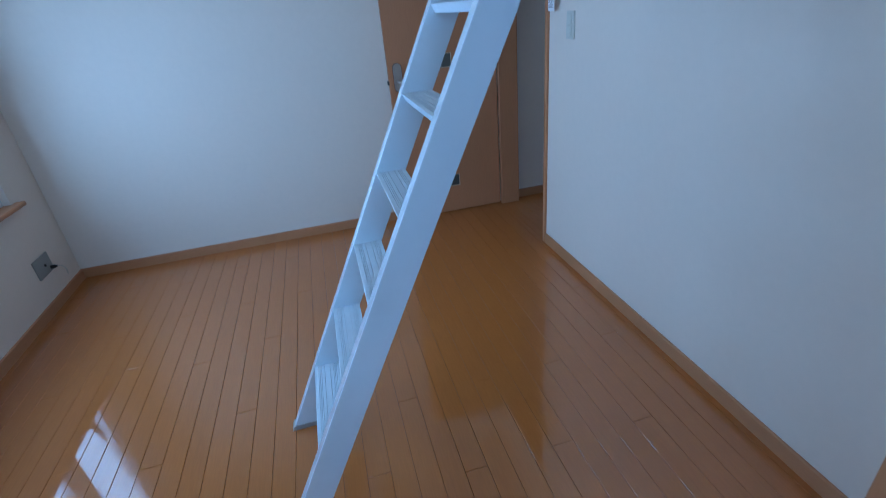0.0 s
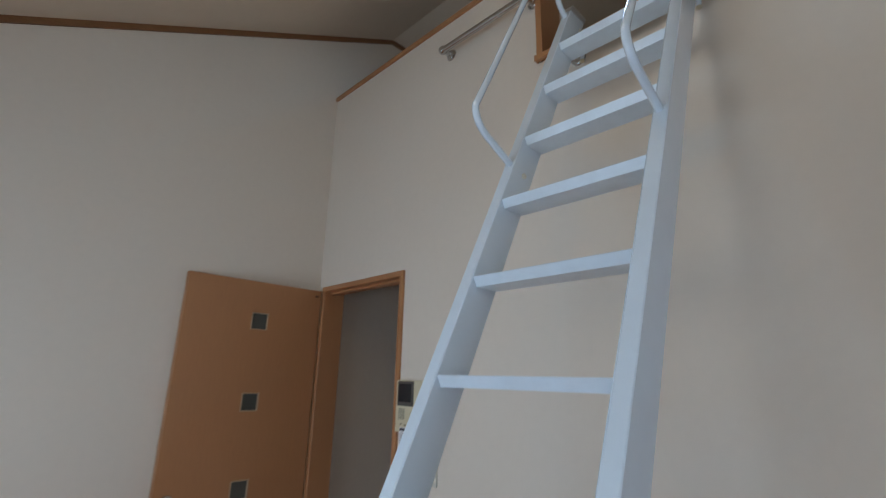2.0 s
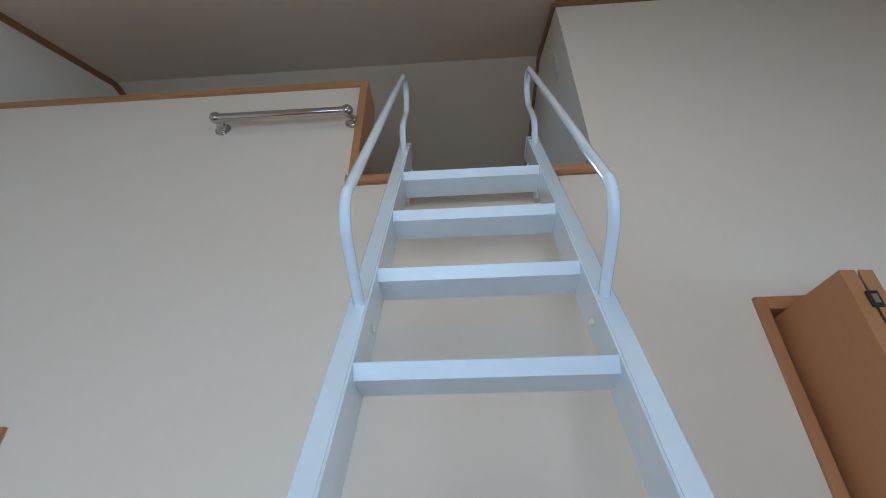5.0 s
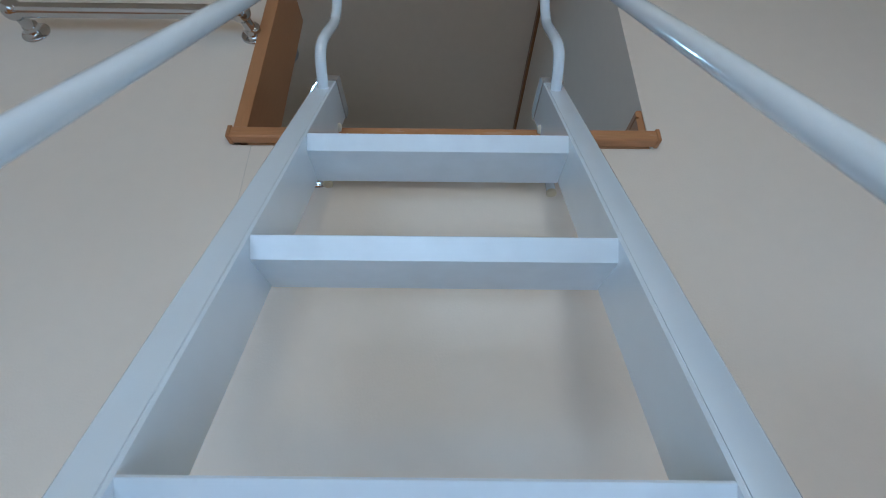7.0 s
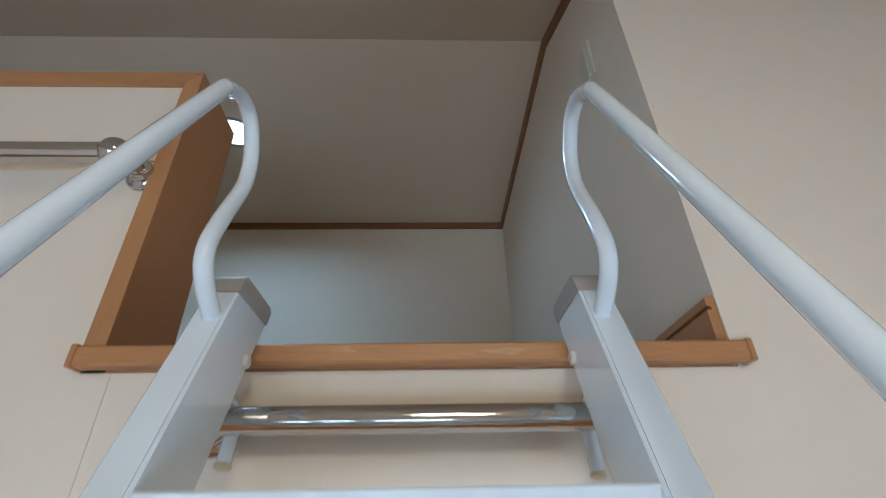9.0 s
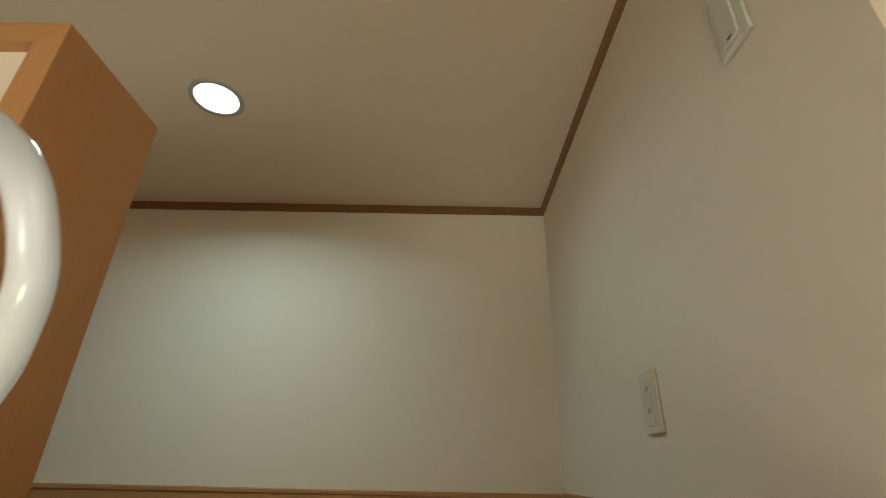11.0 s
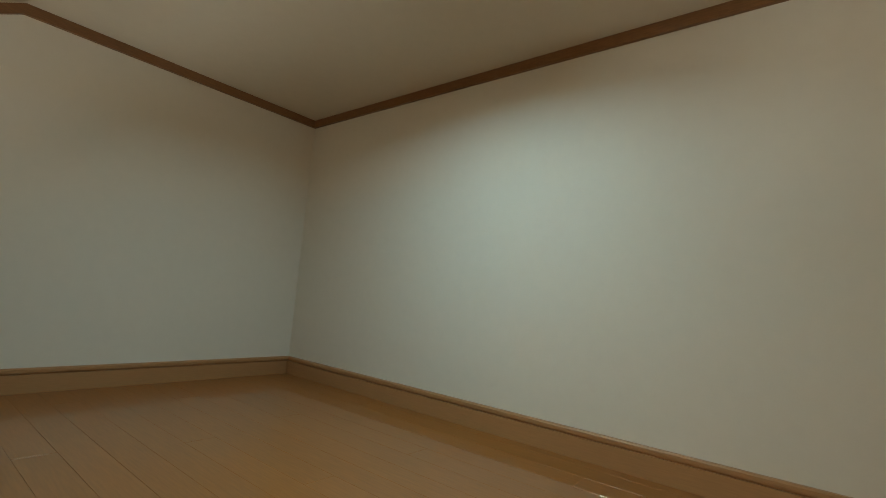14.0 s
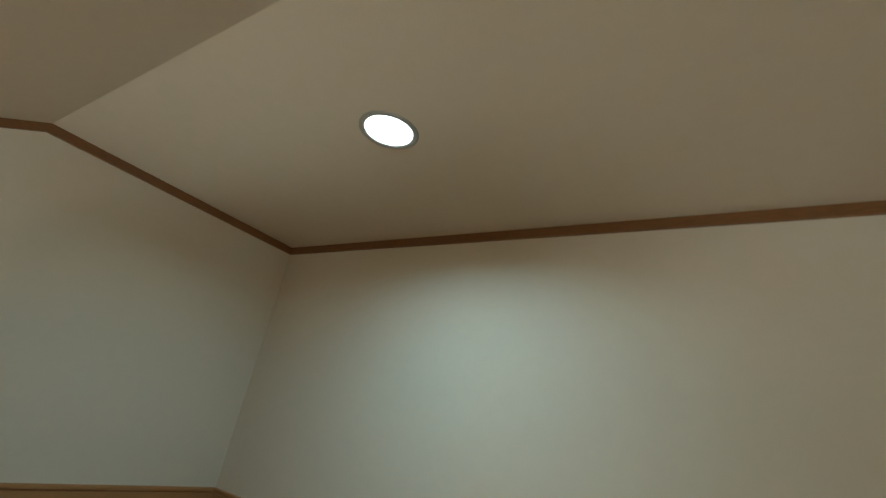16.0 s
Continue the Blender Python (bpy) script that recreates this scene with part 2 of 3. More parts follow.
structure("wall_west", B(-0.12, 0, Y_SOUTH - 0.12, Y_BACK + 0.12, -0.1, TOP), WALLPAPER, "off-white textured wallpaper wall running from room into loft", "wall")
bm = bmesh.new()
box(bm, 0, WIN[0], Y_SOUTH - 0.12, Y_SOUTH, -0.1, 2.6)
box(bm, WIN[1], X_EAST, Y_SOUTH - 0.12, Y_SOUTH, -0.1, 2.6)
box(bm, WIN[0], WIN[1], Y_SOUTH - 0.12, Y_SOUTH, -0.1, WIN[2] - 0.022)
box(bm, WIN[0], WIN[1], Y_SOUTH - 0.12, Y_SOUTH, WIN[3], 2.6)
structure("wall_south", bm, WALLPAPER, "off-white wallpaper wall with a wide window under the low ceiling", "wall")
bm = bmesh.new()
box(bm, X_EAST, X_EAST + 0.12, Y_SOUTH - 0.12, EAST_WIN[0], -0.1, TOP)
box(bm, X_EAST, X_EAST + 0.12, EAST_WIN[1], Y_BACK, -0.1, TOP)
box(bm, X_EAST, X_EAST + 0.12, EAST_WIN[0], EAST_WIN[1], -0.1, EAST_WIN[2])
box(bm, X_EAST, X_EAST + 0.12, EAST_WIN[0], EAST_WIN[1], EAST_WIN[3], TOP)
structure("wall_east", bm, WALLPAPER, "off-white wallpaper end wall with a window", "wall")
structure("wall_loft_back", B(0, X_EAST, Y_BACK, Y_BACK + 0.12, -0.1, TOP), WALLPAPER, "off-white wallpaper back wall of the loft", "wall")
structure("wall_loft_side", B(X_LOFT, X_LOFT + 0.12, WALL, Y_BACK, 2.5, TOP), WALLPAPER, "off-white wallpaper side wall of the loft", "wall")
structure("wall_corridor", B(1.05, 1.15, WALL, Y_BACK, 0, 2.5), WALLPAPER, "plain wallpaper wall of the dim corridor", "wall")
structure("wall_closet_side", B(2.45, 2.55, WALL, Y_BACK, 0, 2.5), WALLPAPER, "plain inner wall of the closet", "wall")
structure("wall_closet_back", B(2.55, X_EAST, 0.75, 0.85, 0, TOP), WALLPAPER, "plain back wall of the closet", "wall")
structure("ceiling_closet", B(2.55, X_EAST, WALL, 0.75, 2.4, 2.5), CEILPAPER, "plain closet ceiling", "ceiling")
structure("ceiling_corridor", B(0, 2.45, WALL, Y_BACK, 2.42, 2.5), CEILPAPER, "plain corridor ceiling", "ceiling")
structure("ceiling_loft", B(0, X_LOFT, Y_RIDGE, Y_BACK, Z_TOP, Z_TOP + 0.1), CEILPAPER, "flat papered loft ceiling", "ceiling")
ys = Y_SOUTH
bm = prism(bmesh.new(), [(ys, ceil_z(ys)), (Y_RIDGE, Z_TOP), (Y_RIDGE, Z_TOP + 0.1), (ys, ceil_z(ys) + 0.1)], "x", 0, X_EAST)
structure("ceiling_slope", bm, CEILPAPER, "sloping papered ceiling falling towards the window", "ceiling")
structure("floor", B(0, X_EAST, Y_SOUTH, Y_BACK, -0.1, -0.010), GROOVE, "orange-brown glossy plank floor", "floor")
structure("loft_floor", B(0, X_LOFT, WALL, Y_BACK, 2.56, Z_LOFT - 0.010), GROOVE, "honey-brown plank floor of the loft", "floor")

# ---- ceiling trim (dark crown strip) ----
CH, CT = 0.034, 0.012


def crown_slope(name, x0, x1, y0, y1):
    poly = [(y0, ceil_z(y0) - CH), (y1, ceil_z(y1) - CH), (y1, ceil_z(y1)), (y0, ceil_z(y0))]
    return structure(name, prism(bmesh.new(), poly, "x", x0, x1, 0.0), CROWN, "dark brown wooden ceiling trim", "ceiling trim")


crown_slope("ceiling_trim_west_slope", 0, CT, Y_SOUTH, Y_RIDGE)
crown_slope("ceiling_trim_side_slope", X_LOFT - CT, X_LOFT, 0.002, Y_RIDGE)
structure("ceiling_trim_west", B(0, CT, Y_RIDGE, Y_BACK, Z_TOP - CH, Z_TOP), CROWN, "dark brown wooden ceiling trim", "ceiling trim")
structure("ceiling_trim_side", B(X_LOFT - CT, X_LOFT, Y_RIDGE, Y_BACK, Z_TOP - CH, Z_TOP), CROWN, "dark brown wooden ceiling trim", "ceiling trim")
structure("ceiling_trim_back", B(CT, X_LOFT - CT, Y_BACK - CT, Y_BACK, Z_TOP - CH, Z_TOP), CROWN, "dark brown wooden ceiling trim", "ceiling trim")

structure("ceiling_trim_north", B(X_LOFT, X_EAST, -CT, -0.0005, ceil_z(-CT) - CH, ceil_z(-CT) - 0.0005), CROWN, "dark brown wooden ceiling trim", "ceiling trim")


# ---- baseboards ----
def base_profile(h, t, groove):
    g = 0.0030
    if not groove:
        return [(0, 0), (t, 0), (t, h - 0.004), (t - 0.004, h), (0, h)]
    q = h * 0.78
    return [(0, 0), (t, 0), (t, q - g), (t - 0.007, q - g), (t - 0.007, q + g * 0.4), (t - 0.001, q + g), (t - 0.001, h - 0.004), (t - 0.005, h), (0, h)]


def baseboard(name, wall, a, b, z, h, t, groove, mat, label="tan wooden baseboard along the wall"):
    prof = base_profile(h, t, groove)
    axis, base, sign = wall
    poly = [(base + sign * u, z + w) for u, w in prof]
    return structure(name, prism(bmesh.new(), poly, "y" if axis == "x" else "x", a, b), mat, label, "baseboard")


baseboard("baseboard_west", ("x", 0, 1), Y_SOUTH, -0.002, 0, 0.06, 0.010, False, TRIM_Y)
baseboard("baseboard_north", ("y", 0, -1), 0.7625, CLOSET[0] - 0.031, 0, 0.06, 0.010, False, TRIM_X)
baseboard("baseboard_south", ("y", Y_SOUTH, 1), 0.010, X_EAST, 0, 0.06, 0.010, False, TRIM_X)
baseboard("baseboard_corridor", ("x", 0, 1), WALL + 0.02, Y_BACK, 0, 0.06, 0.010, False, TRIM_Y)
LB = "tan grooved wooden baseboard in the loft"
baseboard("loft_baseboard_west", ("x", 0, 1), WALL, Y_BACK, Z_LOFT, 0.076, 0.014, True, TRIM_Y, LB)
baseboard("loft_baseboard_back", ("y", Y_BACK, -1), 0.014, X_LOFT - 0.014, Z_LOFT, 0.076, 0.014, True, TRIM_X, LB)
baseboard("loft_baseboard_side", ("x", X_LOFT, -1), 0.003, Y_BACK, Z_LOFT, 0.080, 0.014, True, TRIM_Y, LB)

# ---- loft parapet trim ----
bm = prism(bmesh.new(), [(0, 3.253), (1.525, 3.253), (1.552, 3.278), (0, 3.278)], "y", -0.012, WALL + 0.008, 0.0015)
structure("parapet_cap", bm, TRIM_X, "tan wooden cap board on the loft parapet", "trim")
bm = prism(bmesh.new(), [(1.525, 2.782), (1.552, 2.782), (1.552, 3.278), (1.525, 3.253)], "y", -0.012, WALL + 0.008, 0.0015)
structure("parapet_end", bm, TRIM_Z, "tan wooden end board of the loft parapet", "trim")
structure("loft_sill", B(1.5227, 2.3318, -0.0234, -0.001, 2.7592, 2.784, bevel=0.003), SILLWOOD, "worn tan wooden sill across the loft opening", "trim")
for xa, xb in ((1.5205, 1.5285), (2.3260, 2.3340)):
    structure("sill_end", B(xa, xb, -0.0252, 0.0, 2.7577, 2.7855, bevel=0.0015), TRIM_Y, "tan wooden end cap of the loft sill", "trim")
structure("loft_threshold", B(1.553, X_LOFT - 0.001, 0.0, WALL, 2.757, 2.779, bevel=0.002), TRIM_X, "tan wooden threshold of the loft opening", "trim")

structure("wallpaper_seam", B(1.5615, 1.5622, -0.0006, 0.0, 2.62, 2.756), SEAM, "thin grey wallpaper seam under the loft sill", "seam")

# ---- door: frame, leaf ----
bm = bmesh.new()
box(bm, 0.049, 0.075, -0.012, WALL - 0.008, 0, 1.998, bevel=0.002)
box(bm, 0.732, 0.7595, -0.012, WALL - 0.008, 0, 1.998, bevel=0.002)
box(bm, 0.049, 0.7595, -0.012, WALL - 0.008, 1.998, 2.0255, bevel=0.002)
box(bm, 0.075, 0.732, 0.030, 0.075, 1.986, 1.9985, bevel=0.001)
structure("door_frame", bm, DOORWOOD, "tan wooden door frame with deep jambs", "door frame")

door = thing("door_1", "tan wooden door with five small square panes, standing open against the wall", "door", kind="structure")
DX0, DX1, DY0, DY1 = 0.016, 0.051, -0.717, -0.0185
win_y, win_z, win_s = (-0.397, -0.312), [1.799 - 0.391 * k for k in range(5)], 0.0425
bm = bmesh.new()
cuts_z = [0.008]
for z in reversed(win_z):
    cuts_z += [z - win_s, z + win_s]
cuts_z.append(2.0)
box(bm, DX0, DX1, DY0, win_y[0], 0.008, 2.0)
box(bm, DX0, DX1, win_y[1], DY1, 0.008, 2.0)
for a, b in zip(cuts_z[::2], cuts_z[1::2]):
    box(bm, DX0, DX1, win_y[0], win_y[1], a, b)
part("leaf", bm, DOORWOOD, door)
for z in win_z:
    p = part("pane", B(DX0 + 0.012, DX1 - 0.008, win_y[0], win_y[1], z - win_s, z + win_s), SMOKED, door, "dark frosted square pane")
    bm = bmesh.new()
    for a in ((win_y[0], win_y[0] + 0.004, z - win_s, z + win_s), (win_y[1] - 0.004, win_y[1], z - win_s, z + win_s)):
        box(bm, DX1 - 0.008, DX1 + 0.002, *a)
    for a in ((z - win_s, z - win_s + 0.004), (z + win_s - 0.004, z + win_s)):
        box(bm, DX1 - 0.008, DX1 + 0.002, win_y[0] + 0.004, win_y[1] - 0.004, *a)
    part("pane_bead", bm, BEAD, p, "slim wooden bead")
handle = bmesh.new()
outline = []
for k in range(32):
    a = 2 * math.pi * k / 32
    cy, cz, r = -0.661, 0.950 + (0.056 if math.sin(a) > 0 else -0.056), 0.026
    outline.append((cy + r * math.cos(a), cz + r * math.sin(a)))
prism(handle, outline, "x", DX1, DX1 + 0.007)
rim = [(y + 0.0025 * (1 if y > -0.661 else -1), z + 0.0025 * (1 if z > 0.95 else -1)) for y, z in outline]
part("plate_rim", prism(bmesh.new(), rim, "x", DX1, DX1 + 0.004), GREYBEZEL, door, "dark rim of the lock plate")
plate = part("handle_plate", handle, STEEL, door, "satin steel oval lock plate")
bm = tube(bmesh.new(), smooth_path([(DX1 + 0.004, -0.661, 0.925), (DX1 + 0.035, -0.661, 0.925), (DX1 + 0.046, -0.650, 0.925), (DX1 + 0.047, -0.60, 0.925), (DX1 + 0.046, -0.535, 0.922)], 6), 0.0095)
part("lever", bm, STEEL, plate, "satin steel lever handle")
part("thumb_turn", disc_stack(bmesh.new(), (DX1 + 0.006, -0.661, 0.995), (1, 0, 0), [(0, 0.012), (0.006, 0.012), (0.008, 0.010)]), STEEL, plate)
part("latch", B(DX0 + 0.010, DX1 - 0.008, DY0 - 0.010, DY0 + 0.002, 0.91, 0.935, bevel=0.002), BLACK, door, "dark latch bolt")
part("hinge_cover", B(DX1, DX1 + 0.003, -0.055, -0.033, 1.962, 1.972, bevel=0.001), GROOVE, door)

# ---- windows ----
def window(name, label, opening, posts, sill, axis, face, out, foot=0.03):
    """A window in a wall whose inner face is at face; out: the way outside along the other axis."""
    a0, a1, z0, z1 = opening
    t = thing(name, label, "window", kind="structure")

    def wb(bm, p, q, d0, d1, zl, zh, bevel=0.0):
        lo, hi = sorted((face + out * d0, face + out * d1))
        return box(bm, p, q, lo, hi, zl, zh, bevel) if axis == "x" else box(bm, lo, hi, p, q, zl, zh, bevel)

    if sill:
        part("sill", wb(bmesh.new(), a0 - 0.045, a1 + 0.045, 0.12, -0.045, z0 - 0.022, z0, 0.004), TRIM_X, t, "tan wooden window sill")
    bm = bmesh.new()
    for p, q in posts:
        wb(bm, p, q, 0.035, 0.115, z0, z1)
    for (_, p), (q, _) in zip(posts, posts[1:]):
        wb(bm, p, q, 0.035, 0.115, z0, z0 + foot)
        wb(bm, p, q, 0.035, 0.115, z1 - 0.03, z1)
    part("frame", bm, ALU, t)
    for (_, p), (q, _) in zip(posts, posts[1:]):
        bm = bmesh.new()
        zl, zh, e = z0 + foot, z1 - 0.03, 0.022
        wb(bm, p, p + e, 0.055, 0.085, zl, zh)
        wb(bm, q - e, q, 0.055, 0.085, zl, zh)
        wb(bm, p + e, q - e, 0.055, 0.085, zl, zl + e)
        wb(bm, p + e, q - e, 0.055, 0.085, zh - e, zh)
        sash = part("sash", bm, ALU, t)
        pane = part("pane", wb(bmesh.new(), p + e, q - e, 0.067, 0.073, zl + e, zh - e), GLASS, sash, "clear glass pane")
        pane.visible_shadow = False
    return t


window("window_1", "aluminium window of three clear panes above a tan wooden sill", WIN, ((WIN[0], WIN[0] + 0.10), (0.80, 0.90), (1.42, 1.53), (WIN[1] - 0.10, WIN[1])), True, "x", Y_SOUTH, -1, 0.085)
window("window_2", "aluminium window with two clear panes", EAST_WIN, ((EAST_WIN[0], EAST_WIN[0] + 0.04), (-1.48, -1.42), (EAST_WIN[1] - 0.04, EAST_WIN[1])), False, "y", X_EAST, 1)

# ---- loft ladder ----
LZ0, LZ, LY0, LDY = 0.0469, 0.2140, -1.4575, 0.1041
SX = ((1.707, 1.7402), (2.0998, 2.1330))
run = math.hypot(LZ, LDY)
uy, uz = LDY / run, LZ / run
ny, nz = uz, -uy
DEPTH = 0.082


def ladder_y(z):
    return LY0 + LDY * (z - LZ0) / LZ


ladder = thing("loft_ladder", "white painted steel loft ladder with flat treads and tubular handrails", "ladder")
for a, b in SX:
    zc = 2.808
    back = DEPTH / ny
    g, e = (b - 0.0034, -1) if a < 1.9 else (a + 0.0034, 1)
    front = [(a, 0.002), (a + 0.002, 0.0)]
    front += [(g - 0.0003, 0.0), (g - 0.0003, 0.002), (g + 0.0003, 0.002), (g + 0.0003, 0.0)]
    front += [(b - 0.002, 0.0), (b, 0.002), (b, back), (a, back)]
    bm = bmesh.new()
    lo = [bm.verts.new((x, ladder_y(0.0) + d, 0.0)) for x, d in front]
    hi = [bm.verts.new((x, ladder_y(zc) + d, zc)) for x, d in front]
    bm.faces.new(lo)
    bm.faces.new(list(reversed(hi)))
    for k in range(len(front)):
        q = (k + 1) % len(front)
        bm.faces.new((lo[k], hi[k], hi[q], lo[q]))
    st = part("stile", bm, WHITE, ladder)
    cy = ladder_y(zc)
    cap = [(cy - 0.003, zc - 0.001), (cy + back + 0.003, zc - 0.001), (cy + back + 0.010, zc + 0.018), (cy + back + 0.004, zc + 0.024), (cy + 0.012, zc + 0.024), (cy + 0.006, zc + 0.018)]
    part("end_cap", prism(bmesh.new(), cap, "x", a - 0.002, b + 0.002, 0.0015), CAPGREY, st, "grey plastic end cap")
    fy = ladder_y(0.0)
    part("foot_pad", prism(bmesh.new(), [(fy - 0.004, 0.0), (fy + back + 0.004, 0.0), (fy + back + 0.009, 0.018), (fy + 0.004, 0.018)], "x", a - 0.002, b + 0.002), CAPGREY, st, "grey plastic foot")
    inner = b if a < 1.9 else a
    sgn = 1 if a < 1.9 else -1
    for z, off in ((2.750, 0.082), (2.065, 0.052)):
        part("bolt_cover", disc_stack(bmesh.new(), (inner - 0.001 * sgn, ladder_y(z) + off, z), (sgn, 0, 0), [(0, 0.0078), (0.004, 0.0078), (0.006, 0.0055)], 16), IVORY, st)

tread_top = [(0.0005, -0.0015), (0.002, 0.0), (0.010, 0.0)]
for o in (0.0125, 0.0175, 0.0225, 0.033, 0.052, 0.0625, 0.0675, 0.0725):
    tread_top += [(o, 0.0), (o + 0.0003, -0.0028), (o + 0.0021, -0.0028), (o + 0.0025, 0.0)]
tread_top += [(0.087, 0.0), (0.083, -0.023), (0.011, -0.023)]
for k in range(1, 13):
    y, z = LY0 + k * LDY, LZ0 + k * LZ
    part("tread", prism(bmesh.new(), [(y + 0.001 + p[0], z + p[1]) for p in tread_top], "x", SX[0][1] - 0.0005, SX[1][0] + 0.0005), TREADWHITE, ladder)

HOOP = [(-0.448, 2.085), (-0.475, 2.097), (-0.520, 2.118), (-0.570, 2.143), (-0.594, 2.168), (-0.603, 2.200), (-0.590, 2.232), (-0.541, 2.332), (-0.408, 2.610), (-0.240, 2.958),
        (-0.217, 2.997), (-0.186, 3.021), (-0.153, 3.017), (-0.130, 2.984), (-0.127, 2.952), (-0.133, 2.926), (-0.160, 2.866), (-0.172, 2.826), (-0.160, 2.798), (-0.115, 2.766)]
for x in (1.7256, 2.1146):
    rail = part("handrail", tube(bmesh.new(), smooth_path([(x, y, z) for y, z in HOOP], 7), 0.0092, 20), WHITE, ladder, "white bent tubular handrail")
    z = 2.097
    part("collar", disc_stack(bmesh.new(), (x, ladder_y(z) + 0.004, z), (0, -ny, -nz), [(0, 0.0125), (0.0052, 0.0125), (0.0060, 0.0115)], 20), WHITE, rail)
for x, zt in ((1.727, 2.652), (2.115, 2.638)):
    hook = part("hook", tube(bmesh.new(), smooth_path([(x, -0.058, 2.706), (x, -0.042, 2.7085), (x, -0.027, 2.700), (x, -0.024, 2.680), (x, -0.030, zt)], 5), 0.0080, 14), WHITE, ladder, "white hook hung over the chrome bar")
    part("tip", disc_stack(bmesh.new(), (x, -0.030, zt), (0, -0.18, -1), [(0, 0.0090), (0.004, 0.0090), (0.005, 0.0076)], 16), RUBBER, hook)


# ---- chrome rails ----
def chrome_rail(xa, xb, y, z, r, flange_z, splay, label):
    t = thing("grab_rail", label, "rail", "chrome rails on the loft wall")
    part("bar", disc_stack(bmesh.new(), (xa, y, z), (1, 0, 0), [(0, r), (xb - xa, r)], 24), CHROME, t)
    for x in (xa, xb):
        s = 1 if x == xa else -1
        br = part("bracket", ball(bmesh.new(), (x, y, z), r * 1.45), CHROME, t)
        part("arm", disc_stack(bmesh.new(), (x, y, z), (-s * splay, -y, flange_z - z), [(0, r * 0.8), (abs(y) - 0.012, r * 0.8), (abs(y) - 0.010, r * 0.8)], 20), CHROME, br)
        part("flange", disc_stack(bmesh.new(), (x - s * splay, -0.0005, flange_z), (0, -1, 0), [(0, 0.029), (0.003, 0.029), (0.005, 0.026), (0.007, 0.018), (0.014, 0.0155), (0.018, 0.0165), (0.022, 0.0155), (0.024, 0.012)], 28), CHROME, br)
    return t


chrome_rail(1.042, 1.508, -0.066, 3.045, 0.0145, 3.057, 0.006, "short polished chrome grab rail on the parapet wall")
chrome_rail(1.700, 2.168, -0.042, 2.692, 0.015, 2.690, 0.0, "polished chrome bar that carries the ladder hooks")

# ---- wall fittings by the door ----
icom = thing("intercom", "cream plastic video intercom with dark screen on the wall", "intercom")
part("body", B(0.772, 0.940, -0.030, -0.001, 1.318, 1.530, bevel=0.006, seg=2), PLASTIC, icom)
bez = part("bezel", B(0.784, 0.886, -0.034, -0.029, 1.424, 1.525, bevel=0.003), GREYBEZEL, icom, "dark grey screen bezel")
part("screen", B(0.793, 0.874, -0.0355, -0.033, 1.440, 1.515, bevel=0.001), SCREEN, bez)
for k in range(7):
    part("speaker_slot", B(0.792, 0.832, -0.0312, -0.029, 1.372 + k * 0.0065, 1.3745 + k * 0.0065), GREYBEZEL, icom)
for x, z, w in ((0.868, 1.398, 0.022), (0.806, 1.350, 0.010), (0.830, 1.347, 0.014)):
    part("marking", B(x, x + w, -0.0312, -0.029, z, z + 0.004), GREYBEZEL, icom)
for z in (1.49, 1.47, 1.45):
    part("side_button", B(0.938, 0.9425, -0.022, -0.012, z, z + 0.010, bevel=0.001), PLASTIC, icom)
part("side_slot", B(0.938, 0.9415, -0.024, -0.012, 1.415, 1.432), BLACK, icom)
tag = thing("paper_tag", "small white printed paper tag hanging under the intercom", "tag")
part("sheet", B(0.808, 0.868, -0.034, -0.0325, 1.255, 1.340), PAPER, tag)
part("header_bar", B(0.810, 0.866, -0.0348, -0.0338, 1.326, 1.337), INK, tag)
for k in range(6):
    part("text_line", B(0.813, 0.862 - 0.006 * (k % 3), -0.0346, -0.0338, 1.270 + k * 0.009, 1.2725 + k * 0.009), INK, tag)

sw = thing("light_switch", "ivory double rocker light switch on the wall", "switch")
part("plate", B(0.941, 1.009, -0.008, -0.0005, 1.136, 1.252, bevel=0.003, seg=2), IVORY, sw)
for z in (1.148, 1.198):
    part("rocker", B(0.958, 0.992, -0.012, -0.007, z, z + 0.044, bevel=0.002), IVORY, sw)

outl = thing("aerial_socket", "grey metal wall socket plate with a short aerial lead", "socket")
part("plate", B(0.240, 0.396, Y_SOUTH + 0.0005, Y_SOUTH + 0.008, 0.193, 0.300, bevel=0.003, seg=2), PLATEGREY, outl)
part("jack", disc_stack(bmesh.new(), (0.307, Y_SOUTH + 0.006, 0.245), (0, 1, 0), [(0, 0.008), (0.006, 0.008), (0.008, 0.004)], 16), BLACK, outl)
plug = part("plug", disc_stack(bmesh.new(), (0.266, Y_SOUTH + 0.006, 0.213), (0, 1, 0), [(0, 0.010), (0.022, 0.010), (0.024, 0.007), (0.034, 0.006)], 16), BLACK, outl, "black aerial plug")
part("lead", tube(bmesh.new(), smooth_path([(0.266, Y_SOUTH + 0.036, 0.213), (0.256, Y_SOUTH + 0.055, 0.206), (0.236, Y_SOUTH + 0.058, 0.175), (0.218, Y_SOUTH + 0.045, 0.135)], 6), 0.003, 10), IVORY, plug)

pin = thing("wall_pin", "tiny grey pin head stuck in the wallpaper", "pin")
part("head", disc_stack(bmesh.new(), (2.328, -0.0004, 3.212), (0, -1, 0), [(0, 0.0010), (0.001, 0.0010), (0.0015, 0.0006)], 12), CAPGREY, pin)

